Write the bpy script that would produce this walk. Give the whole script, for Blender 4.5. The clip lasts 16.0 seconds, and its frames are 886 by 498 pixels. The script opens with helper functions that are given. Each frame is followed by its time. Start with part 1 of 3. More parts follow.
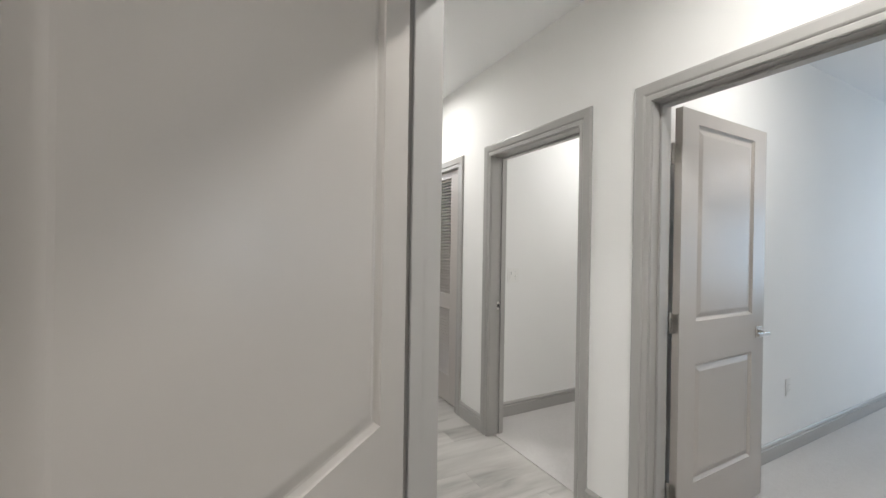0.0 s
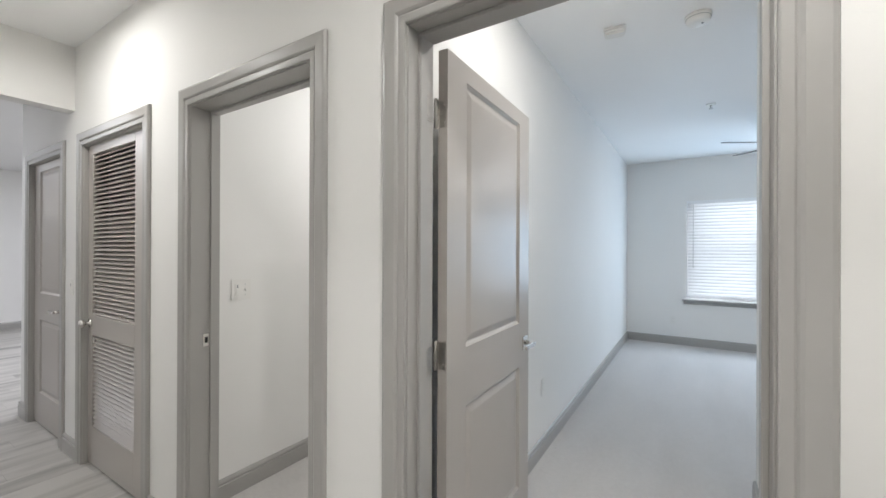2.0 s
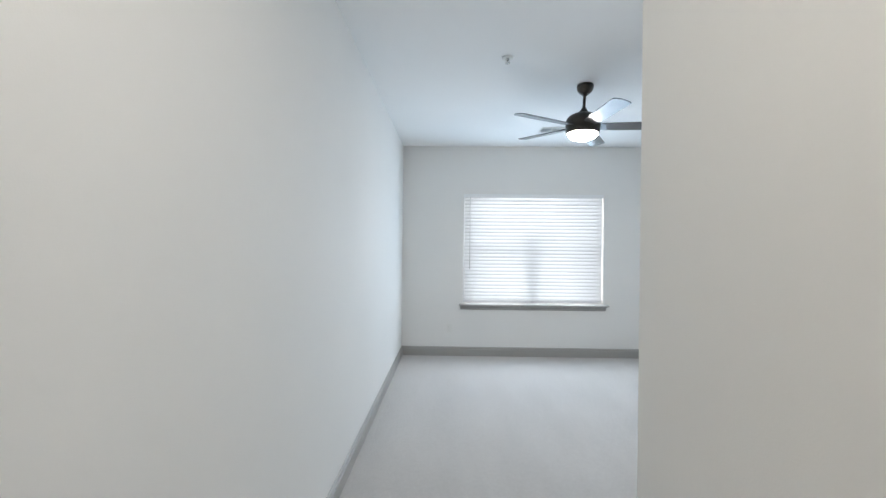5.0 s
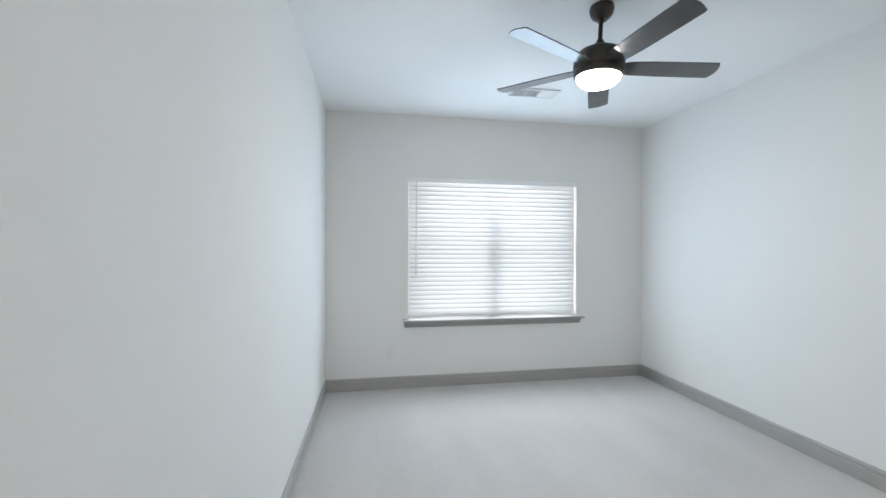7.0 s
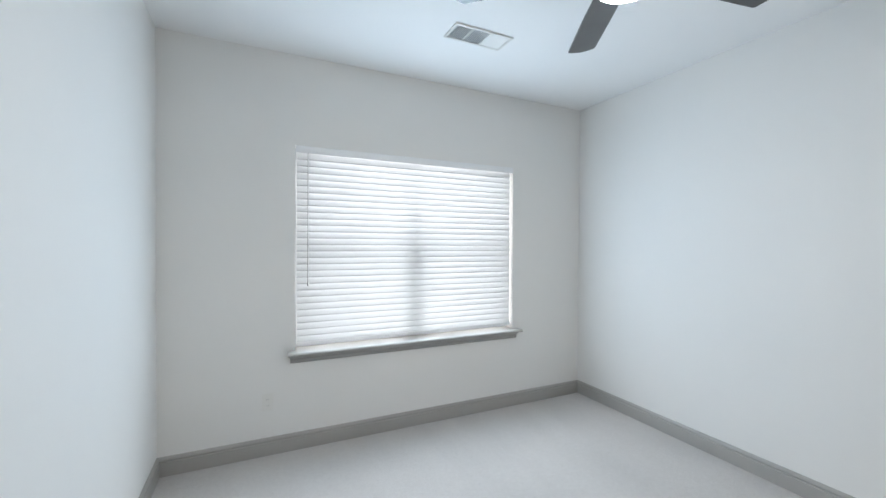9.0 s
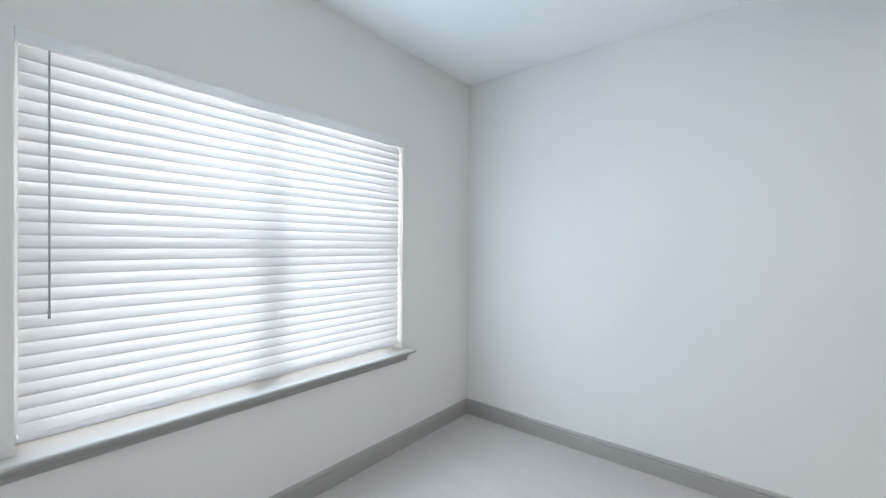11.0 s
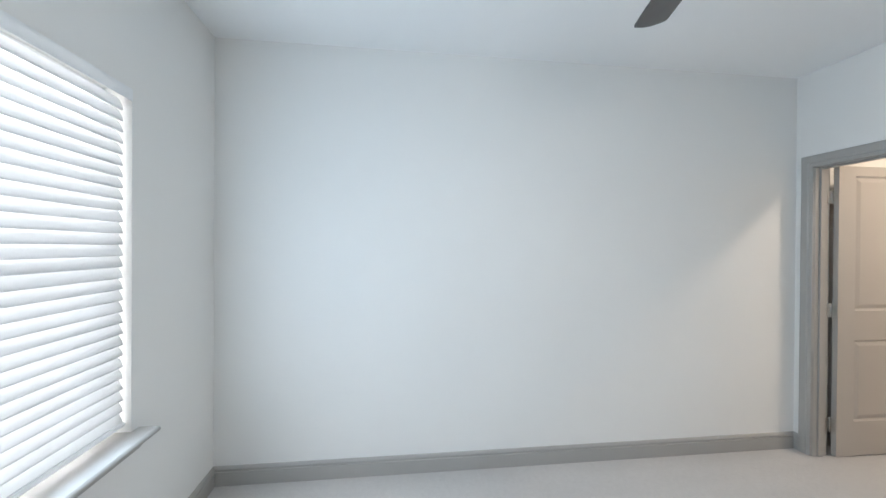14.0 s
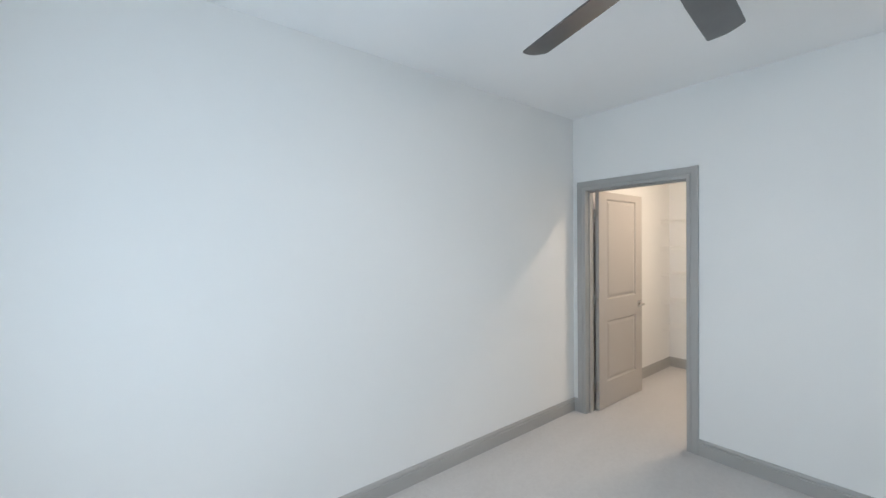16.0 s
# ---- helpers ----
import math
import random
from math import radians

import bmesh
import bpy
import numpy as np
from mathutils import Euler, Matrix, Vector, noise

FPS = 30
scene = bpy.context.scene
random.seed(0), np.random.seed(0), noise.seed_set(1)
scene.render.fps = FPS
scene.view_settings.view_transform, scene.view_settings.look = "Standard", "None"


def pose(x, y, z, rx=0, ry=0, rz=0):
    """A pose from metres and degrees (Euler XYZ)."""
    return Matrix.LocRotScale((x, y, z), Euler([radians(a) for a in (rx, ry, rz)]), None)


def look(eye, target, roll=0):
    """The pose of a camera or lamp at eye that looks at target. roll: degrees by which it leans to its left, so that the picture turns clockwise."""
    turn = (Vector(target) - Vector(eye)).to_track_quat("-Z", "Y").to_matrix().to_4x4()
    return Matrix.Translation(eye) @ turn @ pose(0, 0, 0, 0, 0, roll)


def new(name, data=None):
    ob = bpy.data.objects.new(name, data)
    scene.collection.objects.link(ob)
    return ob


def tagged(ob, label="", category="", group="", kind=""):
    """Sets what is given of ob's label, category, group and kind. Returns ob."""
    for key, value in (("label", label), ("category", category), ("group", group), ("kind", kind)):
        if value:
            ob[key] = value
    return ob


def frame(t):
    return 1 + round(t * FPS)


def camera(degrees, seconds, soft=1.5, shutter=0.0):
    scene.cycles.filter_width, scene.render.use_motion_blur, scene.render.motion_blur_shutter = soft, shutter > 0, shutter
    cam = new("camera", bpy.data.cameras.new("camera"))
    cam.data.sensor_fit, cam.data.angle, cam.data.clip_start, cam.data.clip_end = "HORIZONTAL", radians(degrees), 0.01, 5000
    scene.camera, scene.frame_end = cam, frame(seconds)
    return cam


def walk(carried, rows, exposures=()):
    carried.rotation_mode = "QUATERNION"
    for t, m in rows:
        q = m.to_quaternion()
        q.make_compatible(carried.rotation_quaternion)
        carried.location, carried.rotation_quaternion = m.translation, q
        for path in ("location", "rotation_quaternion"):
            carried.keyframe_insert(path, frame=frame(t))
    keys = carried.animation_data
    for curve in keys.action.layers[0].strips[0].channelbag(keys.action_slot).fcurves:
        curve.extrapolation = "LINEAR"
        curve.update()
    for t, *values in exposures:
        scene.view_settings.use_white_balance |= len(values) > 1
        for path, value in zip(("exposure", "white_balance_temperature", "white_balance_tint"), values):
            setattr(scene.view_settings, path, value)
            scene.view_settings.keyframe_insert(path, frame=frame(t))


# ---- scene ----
cam = camera(96.3, 16.0)
PATH = [
    (0, (1.294, -1.653, 1.367), (-0.475, -0.72, 1.361), 0.9),
    (0.5, (1.129, -1.481, 1.33), (-0.539, -0.378, 1.365), 1.1),
    (1, (0.974, -1.332, 1.383), (-0.533, -0.016, 1.382), 0.3),
    (1.5, (0.888, -1.143, 1.383), (-0.417, 0.373, 1.378), 0.3),
    (2, (0.86, -0.926, 1.379), (-0.204, 0.767, 1.383), 0.2),
    (2.5, (0.834, -0.698, 1.37), (0.01, 1.124, 1.38), -0.1),
    (3, (0.759, -0.456, 1.377), (0.189, 1.461, 1.384), 0.1),
    (3.5, (0.709, -0.211, 1.375), (0.369, 1.76, 1.38), 0.2),
    (4, (0.673, 0.083, 1.386), (0.471, 2.073, 1.386), 0.1),
    (6.3, (0.5, 1.471, 1.417), (0.677, 3.463, 1.402), 0.3),
    (6.5, (0.475, 1.591, 1.415), (0.7, 3.579, 1.408), -0.0),
    (7, (0.469, 1.888, 1.39), (0.805, 3.86, 1.386), 0.2),
    (7.5, (0.494, 2.161, 1.416), (0.931, 4.113, 1.395), 0.2),
    (8, (0.475, 2.441, 1.412), (1.047, 4.358, 1.394), 0.1),
    (8.5, (0.513, 2.697, 1.41), (1.218, 4.569, 1.393), 0.1),
    (9, (0.54, 2.932, 1.424), (1.395, 4.74, 1.4), 0.3),
    (11.5, (0.721, 4.096, 1.387), (2.417, 5.156, 1.371), 0.5),
    (12, (0.781, 4.237, 1.393), (2.595, 5.079, 1.377), 0.5),
    (12.5, (0.807, 4.356, 1.408), (2.716, 4.954, 1.392), 0.2),
    (13, (0.819, 4.453, 1.423), (2.79, 4.793, 1.407), 0.2),
    (13.5, (0.839, 4.552, 1.435), (2.836, 4.647, 1.425), 0.1),
    (14, (0.799, 4.765, 1.459), (2.782, 4.505, 1.449), 0.4),
    (14.5, (0.842, 4.896, 1.464), (2.773, 4.372, 1.46), 0.3),
    (15, (0.965, 4.97, 1.496), (2.807, 4.191, 1.49), 0.0),
    (15.5, (1.091, 5.023, 1.546), (2.814, 4.009, 1.53), -0.2),
    (16, (1.209, 5.078, 1.563), (2.775, 3.834, 1.54), -0.5),
]
walk(cam, [(t, look(eye, aim, roll)) for t, eye, aim, roll in PATH],
     [(0.0, 0.34, 6200, 10), (2.4, 0.35, 6200, 10), (3.5, 0.42, 6250, 10), (6.3, 0.33, 6620, 10), (12.0, 0.29, 6600, 10), (14.0, 0.36, 6570, 10), (16.0, 0.35, 6530, 10)])

# ---- world and lights ----
world = bpy.data.worlds.new("sky")
scene.world = world
world.use_nodes = True
wn = world.node_tree.nodes
sky = wn.new("ShaderNodeTexSky")
sky.sky_type = "NISHITA"
sky.sun_disc = False
sky.sun_elevation, sky.sun_rotation = radians(40), radians(200)
wn["Background"].inputs["Strength"].default_value = 0.1
world.node_tree.links.new(sky.outputs[0], wn["Background"].inputs[0])


def lamp(name, m, size, watts, colour, shape="DISK", size_y=None, spread=180):
    d = bpy.data.lights.new(name, "AREA")
    d.shape, d.size, d.energy, d.color, d.spread = shape, size, watts, colour, radians(spread)
    if size_y:
        d.size_y = size_y
    ob = new(name, d)
    ob.matrix_world = m
    return ob


FX = -9.00  # kitchen wall
NEUTRAL, DAY, SKY_BLUE = (1.0, 0.958, 0.885), (0.985, 0.985, 1.0), (0.56, 0.78, 1.0)
lamp("window_light", pose(1.69, 6.45, 1.85, -90, 0, 0), 3.6, 160, DAY, "RECTANGLE", 3.0)
# added on the room side of the blind, stands in for daylight coming through it
lamp("window_opening_fill", pose(1.686, 5.812, 1.40, -90, 0, 0), 1.74, 21.5, SKY_BLUE, "RECTANGLE", 1.34)
lamp("hall_light", pose(-1.715, -0.565, 2.70), 0.15, 9.5, NEUTRAL, spread=170)
# unseen lamp, added to brighten the near end of the hall
lamp("hall_fill_near", pose(0.95, -0.62, 2.70), 0.15, 13, NEUTRAL, spread=165)
lamp("passage_light", pose(0.62, 0.80, 2.70), 0.15, 7.2, (1.0, 0.94, 0.86))
lamp("closet_light", pose(2.3, 0.95, 2.66), 0.25, 18, (1.0, 0.83, 0.67))
lamp("side_room_light", pose(-0.66, 1.2, 2.66), 0.25, 9.5, (1.0, 0.965, 0.915))
lamp("near_room_light", pose(1.7, -2.5, 2.66), 0.3, 23, (1.0, 0.965, 0.92))
lamp("kitchen_light", pose(-7.9, -1.6, 2.70), 0.2, 15, (0.95, 0.96, 1.0))
lamp("under_cabinet_light", pose(FX + 0.20, -1.35, 1.322), 0.05, 2.5, (1.0, 0.95, 0.88), "RECTANGLE", 1.5)
# two added overhead lamps in place of the living area's unseen windows
lamp("living_fill", pose(-6.0, 1.6, 2.70), 0.3, 44, (0.95, 0.95, 1.0))
lamp("living_fill_far", pose(-4.9, -1.4, 2.70), 0.2, 22, (0.97, 0.96, 1.0))

# ---- materials ----


def material(name, colour, rough=0.6, metal=0.0, vary=0.04, scale=3.0, fine=180.0, bump=0.05, depth=0.001, coat=0.0):
    m = bpy.data.materials.new(name)
    m.use_nodes = True
    nt = m.node_tree
    b = nt.nodes["Principled BSDF"]
    b.inputs["Roughness"].default_value, b.inputs["Metallic"].default_value = rough, metal
    b.inputs["Coat Weight"].default_value = coat
    co = nt.nodes.new("ShaderNodeTexCoord")
    n1 = nt.nodes.new("ShaderNodeTexNoise")
    n1.inputs["Scale"].default_value, n1.inputs["Detail"].default_value = scale, 5
    n2 = nt.nodes.new("ShaderNodeTexNoise")
    n2.inputs["Scale"].default_value, n2.inputs["Detail"].default_value = fine, 3
    ramp = nt.nodes.new("ShaderNodeValToRGB")
    ramp.color_ramp.elements[0].position, ramp.color_ramp.elements[1].position = 0.3, 0.7
    ramp.color_ramp.elements[0].color = (*[c * (1 - vary) for c in colour], 1)
    ramp.color_ramp.elements[1].color = (*[min(1, c * (1 + vary)) for c in colour], 1)
    bp = nt.nodes.new("ShaderNodeBump")
    bp.inputs["Strength"].default_value, bp.inputs["Distance"].default_value = bump, depth
    L = nt.links.new
    for n in (n1, n2):
        L(co.outputs["Object"], n.inputs["Vector"])
    L(n1.outputs[0], ramp.inputs[0])
    L(ramp.outputs[0], b.inputs["Base Color"])
    L(n2.outputs[0], bp.inputs["Height"])
    L(bp.outputs[0], b.inputs["Normal"])
    return m


WALL = material("wall_paint", (0.84, 0.832, 0.81), 0.75, vary=0.012, scale=1.2, fine=220, bump=0.18, depth=0.0012)
CEIL = material("ceiling_paint", (0.93, 0.93, 0.925), 0.85, vary=0.012, scale=1.0, fine=160, bump=0.22, depth=0.0015)
TRIM = material("greige_trim_paint", (0.398, 0.387, 0.369), 0.31, vary=0.025, scale=2.5, fine=90, bump=0.05)
DOOR = material("greige_door_paint", (0.462, 0.430, 0.398), 0.32, vary=0.02, scale=2.0, fine=120, bump=0.06)
WHITE = material("white_plastic", (0.82, 0.81, 0.78), 0.4, vary=0.01, bump=0.0)
CHROME = material("satin_nickel", (0.72, 0.70, 0.67), 0.22, 1.0, vary=0.05, bump=0.02)
STEEL = material("brushed_hinge_steel", (0.46, 0.44, 0.41), 0.38, 1.0, vary=0.08, scale=30, bump=0.05)
BRONZE = material("dark_bronze_metal", (0.055, 0.048, 0.042), 0.28, 0.6, vary=0.1, bump=0.02)
BLADE = material("dark_fan_blade", (0.05, 0.05, 0.052), 0.33, vary=0.15, scale=12, fine=300, bump=0.03, coat=0.6)
BLACK = material("black_metal", (0.03, 0.03, 0.03), 0.4, vary=0.1)
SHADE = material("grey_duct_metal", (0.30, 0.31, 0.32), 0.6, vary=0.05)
DUCT = material("pale_duct_metal", (0.55, 0.56, 0.57), 0.6, vary=0.05)
DARK = material("dark_slot", (0.02, 0.02, 0.02), 0.6, vary=0.1)
CABINET = material("white_cabinet_paint", (0.78, 0.77, 0.74), 0.4, vary=0.01)
GRANITE = material("grey_granite", (0.22, 0.21, 0.20), 0.25, vary=0.5, scale=60, fine=200, bump=0.02)
VINYL = material("white_vinyl_frame", (0.75, 0.76, 0.77), 0.35, vary=0.01)
EXTERIOR = material("pale_exterior_ground", (0.35, 0.36, 0.33), 0.9, vary=0.2)


def carpet_material():
    m = material("pale_grey_carpet", (0.625, 0.60, 0.58), 0.95, vary=0.045, scale=1.5, fine=260, bump=0.7, depth=0.006)
    nt = m.node_tree
    b = nt.nodes["Principled BSDF"]
    b.inputs["Sheen Weight"].default_value = 0.3
    n = nt.nodes.new("ShaderNodeTexNoise")
    n.inputs["Scale"].default_value, n.inputs["Detail"].default_value, n.inputs["Roughness"].default_value = 42, 8, 0.8
    sweep = nt.nodes.new("ShaderNodeMapping")
    sweep.inputs["Scale"].default_value, sweep.inputs["Rotation"].default_value = (2.3, 0.6, 1.0), (0, 0, radians(-6))
    nt.links.new(nt.nodes["Texture Coordinate"].outputs["Object"], sweep.inputs["Vector"])
    nt.links.new(sweep.outputs[0], nt.nodes["Noise Texture"].inputs["Vector"])
    mix = nt.nodes.new("ShaderNodeMix")
    mix.data_type, mix.blend_type = "RGBA", "MULTIPLY"
    ramp = nt.nodes.new("ShaderNodeValToRGB")
    ramp.color_ramp.elements[0].position, ramp.color_ramp.elements[1].position = 0.3, 0.75
    ramp.color_ramp.elements[0].color, ramp.color_ramp.elements[1].color = (0.84, 0.84, 0.84, 1), (1, 1, 1, 1)
    co = nt.nodes["Texture Coordinate"]
    L = nt.links.new
    L(co.outputs["Object"], n.inputs["Vector"])
    L(n.outputs[0], ramp.inputs[0])
    old = b.inputs["Base Color"].links[0].from_socket
    mix.inputs["Factor"].default_value = 1
    L(old, mix.inputs["A"])
    L(ramp.outputs[0], mix.inputs["B"])
    L(mix.outputs["Result"], b.inputs["Base Color"])
    return m


def plank_material():
    """Pale plank with long soft grey veins, each plank shifted by its own random number."""
    m = bpy.data.materials.new("pale_streaked_plank")
    m.use_nodes = True
    nt = m.node_tree
    b = nt.nodes["Principled BSDF"]
    b.inputs["Roughness"].default_value = 0.38
    L = nt.links.new
    co, info = nt.nodes.new("ShaderNodeTexCoord"), nt.nodes.new("ShaderNodeObjectInfo")
    geo = nt.nodes.new("ShaderNodeNewGeometry")
    mp = nt.nodes.new("ShaderNodeMapping")
    mp.inputs["Scale"].default_value = (3.6, 0.55, 1.0)
    mp.inputs["Rotation"].default_value = (0, 0, radians(7))
    comb = nt.nodes.new("ShaderNodeCombineXYZ")
    mul = nt.nodes.new("ShaderNodeMath")
    mul.operation = "MULTIPLY"
    mul.inputs[1].default_value = 37.0
    add = nt.nodes.new("ShaderNodeMath")
    L(info.outputs["Random"], add.inputs[0])
    L(geo.outputs["Random Per Island"], add.inputs[1])
    L(add.outputs[0], mul.inputs[0])
    L(mul.outputs[0], comb.inputs[1])
    L(comb.outputs[0], mp.inputs["Location"])
    L(geo.outputs["Position"], mp.inputs["Vector"])
    n1, n2 = nt.nodes.new("ShaderNodeTexNoise"), nt.nodes.new("ShaderNodeTexNoise")
    n1.inputs["Scale"].default_value, n1.inputs["Detail"].default_value, n1.inputs["Distortion"].default_value = 1.0, 5, 1.5
    n2.inputs["Scale"].default_value, n2.inputs["Detail"].default_value = 5.0, 8
    for n in (n1, n2):
        L(mp.outputs[0], n.inputs["Vector"])
    ramp = nt.nodes.new("ShaderNodeValToRGB")
    e = ramp.color_ramp.elements
    e[0].position, e[0].color = 0.30, (0.225, 0.212, 0.197, 1)
    e[1].position, e[1].color = 0.58, (0.545, 0.525, 0.495, 1)
    mid = e.new(0.46)
    mid.color = (0.435, 0.418, 0.392, 1)
    mixf = nt.nodes.new("ShaderNodeMath")
    mixf.operation = "MULTIPLY_ADD"
    mixf.inputs[1].default_value = 0.22
    L(n2.outputs[0], mixf.inputs[0])
    sc = nt.nodes.new("ShaderNodeMath")
    sc.operation = "MULTIPLY"
    sc.inputs[1].default_value = 0.80
    L(n1.outputs[0], sc.inputs[0])
    L(sc.outputs[0], mixf.inputs[2])
    L(mixf.outputs[0], ramp.inputs[0])
    L(ramp.outputs[0], b.inputs["Base Color"])
    bp = nt.nodes.new("ShaderNodeBump")
    bp.inputs["Strength"].default_value, bp.inputs["Distance"].default_value = 0.15, 0.001
    L(n2.outputs[0], bp.inputs["Height"])
    L(bp.outputs[0], b.inputs["Normal"])
    return m


def slat_material():
    m = bpy.data.materials.new("translucent_white_slat")
    m.use_nodes = True
    nt = m.node_tree
    out = nt.nodes["Material Output"]
    b = nt.nodes["Principled BSDF"]
    b.inputs["Base Color"].default_value, b.inputs["Roughness"].default_value = (0.86, 0.87, 0.87, 1), 0.45
    tr = nt.nodes.new("ShaderNodeBsdfTranslucent")
    tr.inputs[0].default_value = (0.86, 0.88, 0.90, 1)
    mix = nt.nodes.new("ShaderNodeMixShader")
    mix.inputs[0].default_value = 0.42
    nt.links.new(b.outputs[0], mix.inputs[1])
    nt.links.new(tr.outputs[0], mix.inputs[2])
    nt.links.new(mix.outputs[0], out.inputs[0])
    return m


def glow_material(name, colour, strength):
    m = bpy.data.materials.new(name)
    m.use_nodes = True
    b = m.node_tree.nodes["Principled BSDF"]
    b.inputs["Base Color"].default_value = (0.9, 0.9, 0.88, 1)
    b.inputs["Emission Color"].default_value, b.inputs["Emission Strength"].default_value = (*colour, 1), strength
    return m


def glass_material(name="clear_glass", ior=1.45):
    m = bpy.data.materials.new(name)
    m.use_nodes = True
    b = m.node_tree.nodes["Principled BSDF"]
    b.inputs["Transmission Weight"].default_value, b.inputs["Roughness"].default_value, b.inputs["IOR"].default_value = 1.0, 0.02, ior
    return m


CARPET, PLANK, SLAT, GLASS = carpet_material(), plank_material(), slat_material(), glass_material()
THIN_GLASS = glass_material("thin_clear_glass", 1.08)
BOWL = glow_material("lit_frosted_bowl", (1.0, 0.975, 0.95), 64.0)
BULB = glow_material("lit_bulb", (1.0, 0.95, 0.88), 25.0)
LENS = glow_material("lit_recessed_lens", (1.0, 0.97, 0.92), 10.0)

# ---- mesh helpers ----


def box(bm, x0, x1, y0, y1, z0, z1, bevel=0.0, m=None):
    vs = [bm.verts.new((x, y, z)) for x in (x0, x1) for y in (y0, y1) for z in (z0, z1)]
    fs = [bm.faces.new([vs[i] for i in q]) for q in ((0, 1, 3, 2), (4, 6, 7, 5), (0, 4, 5, 1), (2, 3, 7, 6), (0, 2, 6, 4), (1, 5, 7, 3))]
    if bevel:
        es = list({e for f in fs for e in f.edges})
        r = bmesh.ops.bevel(bm, geom=es, offset=bevel, segments=2, affect="EDGES")
        vs = list({v for f in r["faces"] for v in f.verts} | {v for v in vs if v.is_valid})
    if m is not None:
        bmesh.ops.transform(bm, matrix=m, verts=vs)


def lathe(bm, profile, m=None, seg=32):
    """A turned shape round z from (radius, height) pairs."""
    rings = []
    made = []
    for r, z in profile:
        if r < 1e-6:
            rings.append([bm.verts.new((0, 0, z))])
        else:
            rings.append([bm.verts.new((r * math.cos(2 * math.pi * i / seg), r * math.sin(2 * math.pi * i / seg), z)) for i in range(seg)])
        made += rings[-1]
    for a, b in zip(rings, rings[1:]):
        for i in range(seg):
            j = (i + 1) % seg
            if len(a) == 1 and len(b) > 1:
                f = bm.faces.new((a[0], b[i], b[j]))
            elif len(b) == 1 and len(a) > 1:
                f = bm.faces.new((a[i], b[0], a[j]))
            elif len(a) > 1:
                f = bm.faces.new((a[i], b[i], b[j], a[j]))
            else:
                continue
            f.smooth = True
    if m is not None:
        bmesh.ops.transform(bm, matrix=m, verts=made)


def link_mesh(name, bm, mat, parent=None, label="", m=None):
    bmesh.ops.recalc_face_normals(bm, faces=bm.faces)
    me = bpy.data.meshes.new(name)
    bm.to_mesh(me)
    bm.free()
    me.materials.append(mat)
    ob = new(name, me)
    if parent is not None:
        ob.parent = parent
    if m is not None:
        ob.matrix_local = m
    if label:
        ob["label"] = label
    return ob


def part(name, bm, mat, parent, label="", m=None):
    return link_mesh(name, bm, mat, parent, label, m)


def thing(name, label, category, m=None, group="", kind=""):
    ob = new(name)
    ob.empty_display_size = 0.1
    if m is not None:
        ob.matrix_world = m
    return tagged(ob, label, category, group, kind)


# ---- plan ----
ZC = 2.71
XR, YW = 3.35, 5.822
YS, XP = 1.822, 1.158
HY = -1.180
YC = -0.27
T = 0.115
TH = 0.127
HEAD = 2.035


def wall(name, axis, a0, a1, p0, p1, z1=ZC, holes=(), label="", z0=0.0, mat=WALL):
    """A wall along axis from a0 to a1, between p0 and p1 across, with holes (a0, a1, z0, z1)."""
    As = sorted({a0, a1, *[h[0] for h in holes], *[h[1] for h in holes]})
    Zs = sorted({z0, z1, *[h[2] for h in holes], *[h[3] for h in holes]})
    bm = bmesh.new()
    cache = {}

    def v(a, p, z):
        key = (round(a, 4), round(p, 4), round(z, 4))
        if key not in cache:
            cache[key] = bm.verts.new((a, p, z) if axis == "x" else (p, a, z))
        return cache[key]

    def solid(i, j):
        if not (0 <= i < len(As) - 1 and 0 <= j < len(Zs) - 1):
            return False
        a, z = (As[i] + As[i + 1]) / 2, (Zs[j] + Zs[j + 1]) / 2
        return not any(h[0] < a < h[1] and h[2] < z < h[3] for h in holes)

    for i in range(len(As) - 1):
        for j in range(len(Zs) - 1):
            if not solid(i, j):
                continue
            a, b, c, d = As[i], As[i + 1], Zs[j], Zs[j + 1]
            for p in (p0, p1):
                bm.faces.new((v(a, p, c), v(b, p, c), v(b, p, d), v(a, p, d)))
            for di, dj, q in ((-1, 0, ((a, c), (a, d))), (1, 0, ((b, c), (b, d))), (0, -1, ((a, c), (b, c))), (0, 1, ((a, d), (b, d)))):
                if not solid(i + di, j + dj):
                    (s, t), (u, w) = q
                    bm.faces.new((v(s, p0, t), v(u, p0, w), v(u, p1, w), v(s, p1, t)))
    return tagged(link_mesh(name, bm, mat), label or "off-white painted plaster wall with faint roller texture", "wall", kind="structure")


def hole(x0, x1):
    return (x0 - 0.02, x1 + 0.02, 0.0, HEAD + 0.02)


FAR, LOUVER, SIDE, BED = (-3.593, -2.86), (-2.438, -1.576), (-1.095, -0.267), (0.156, 0.985)
NEAR, CLOSET, KITCHEN = (0.368, 1.45), (2.396, 3.219), (-0.225, 0.200)
WIN = (0.787, 2.584, 0.686, 2.097)

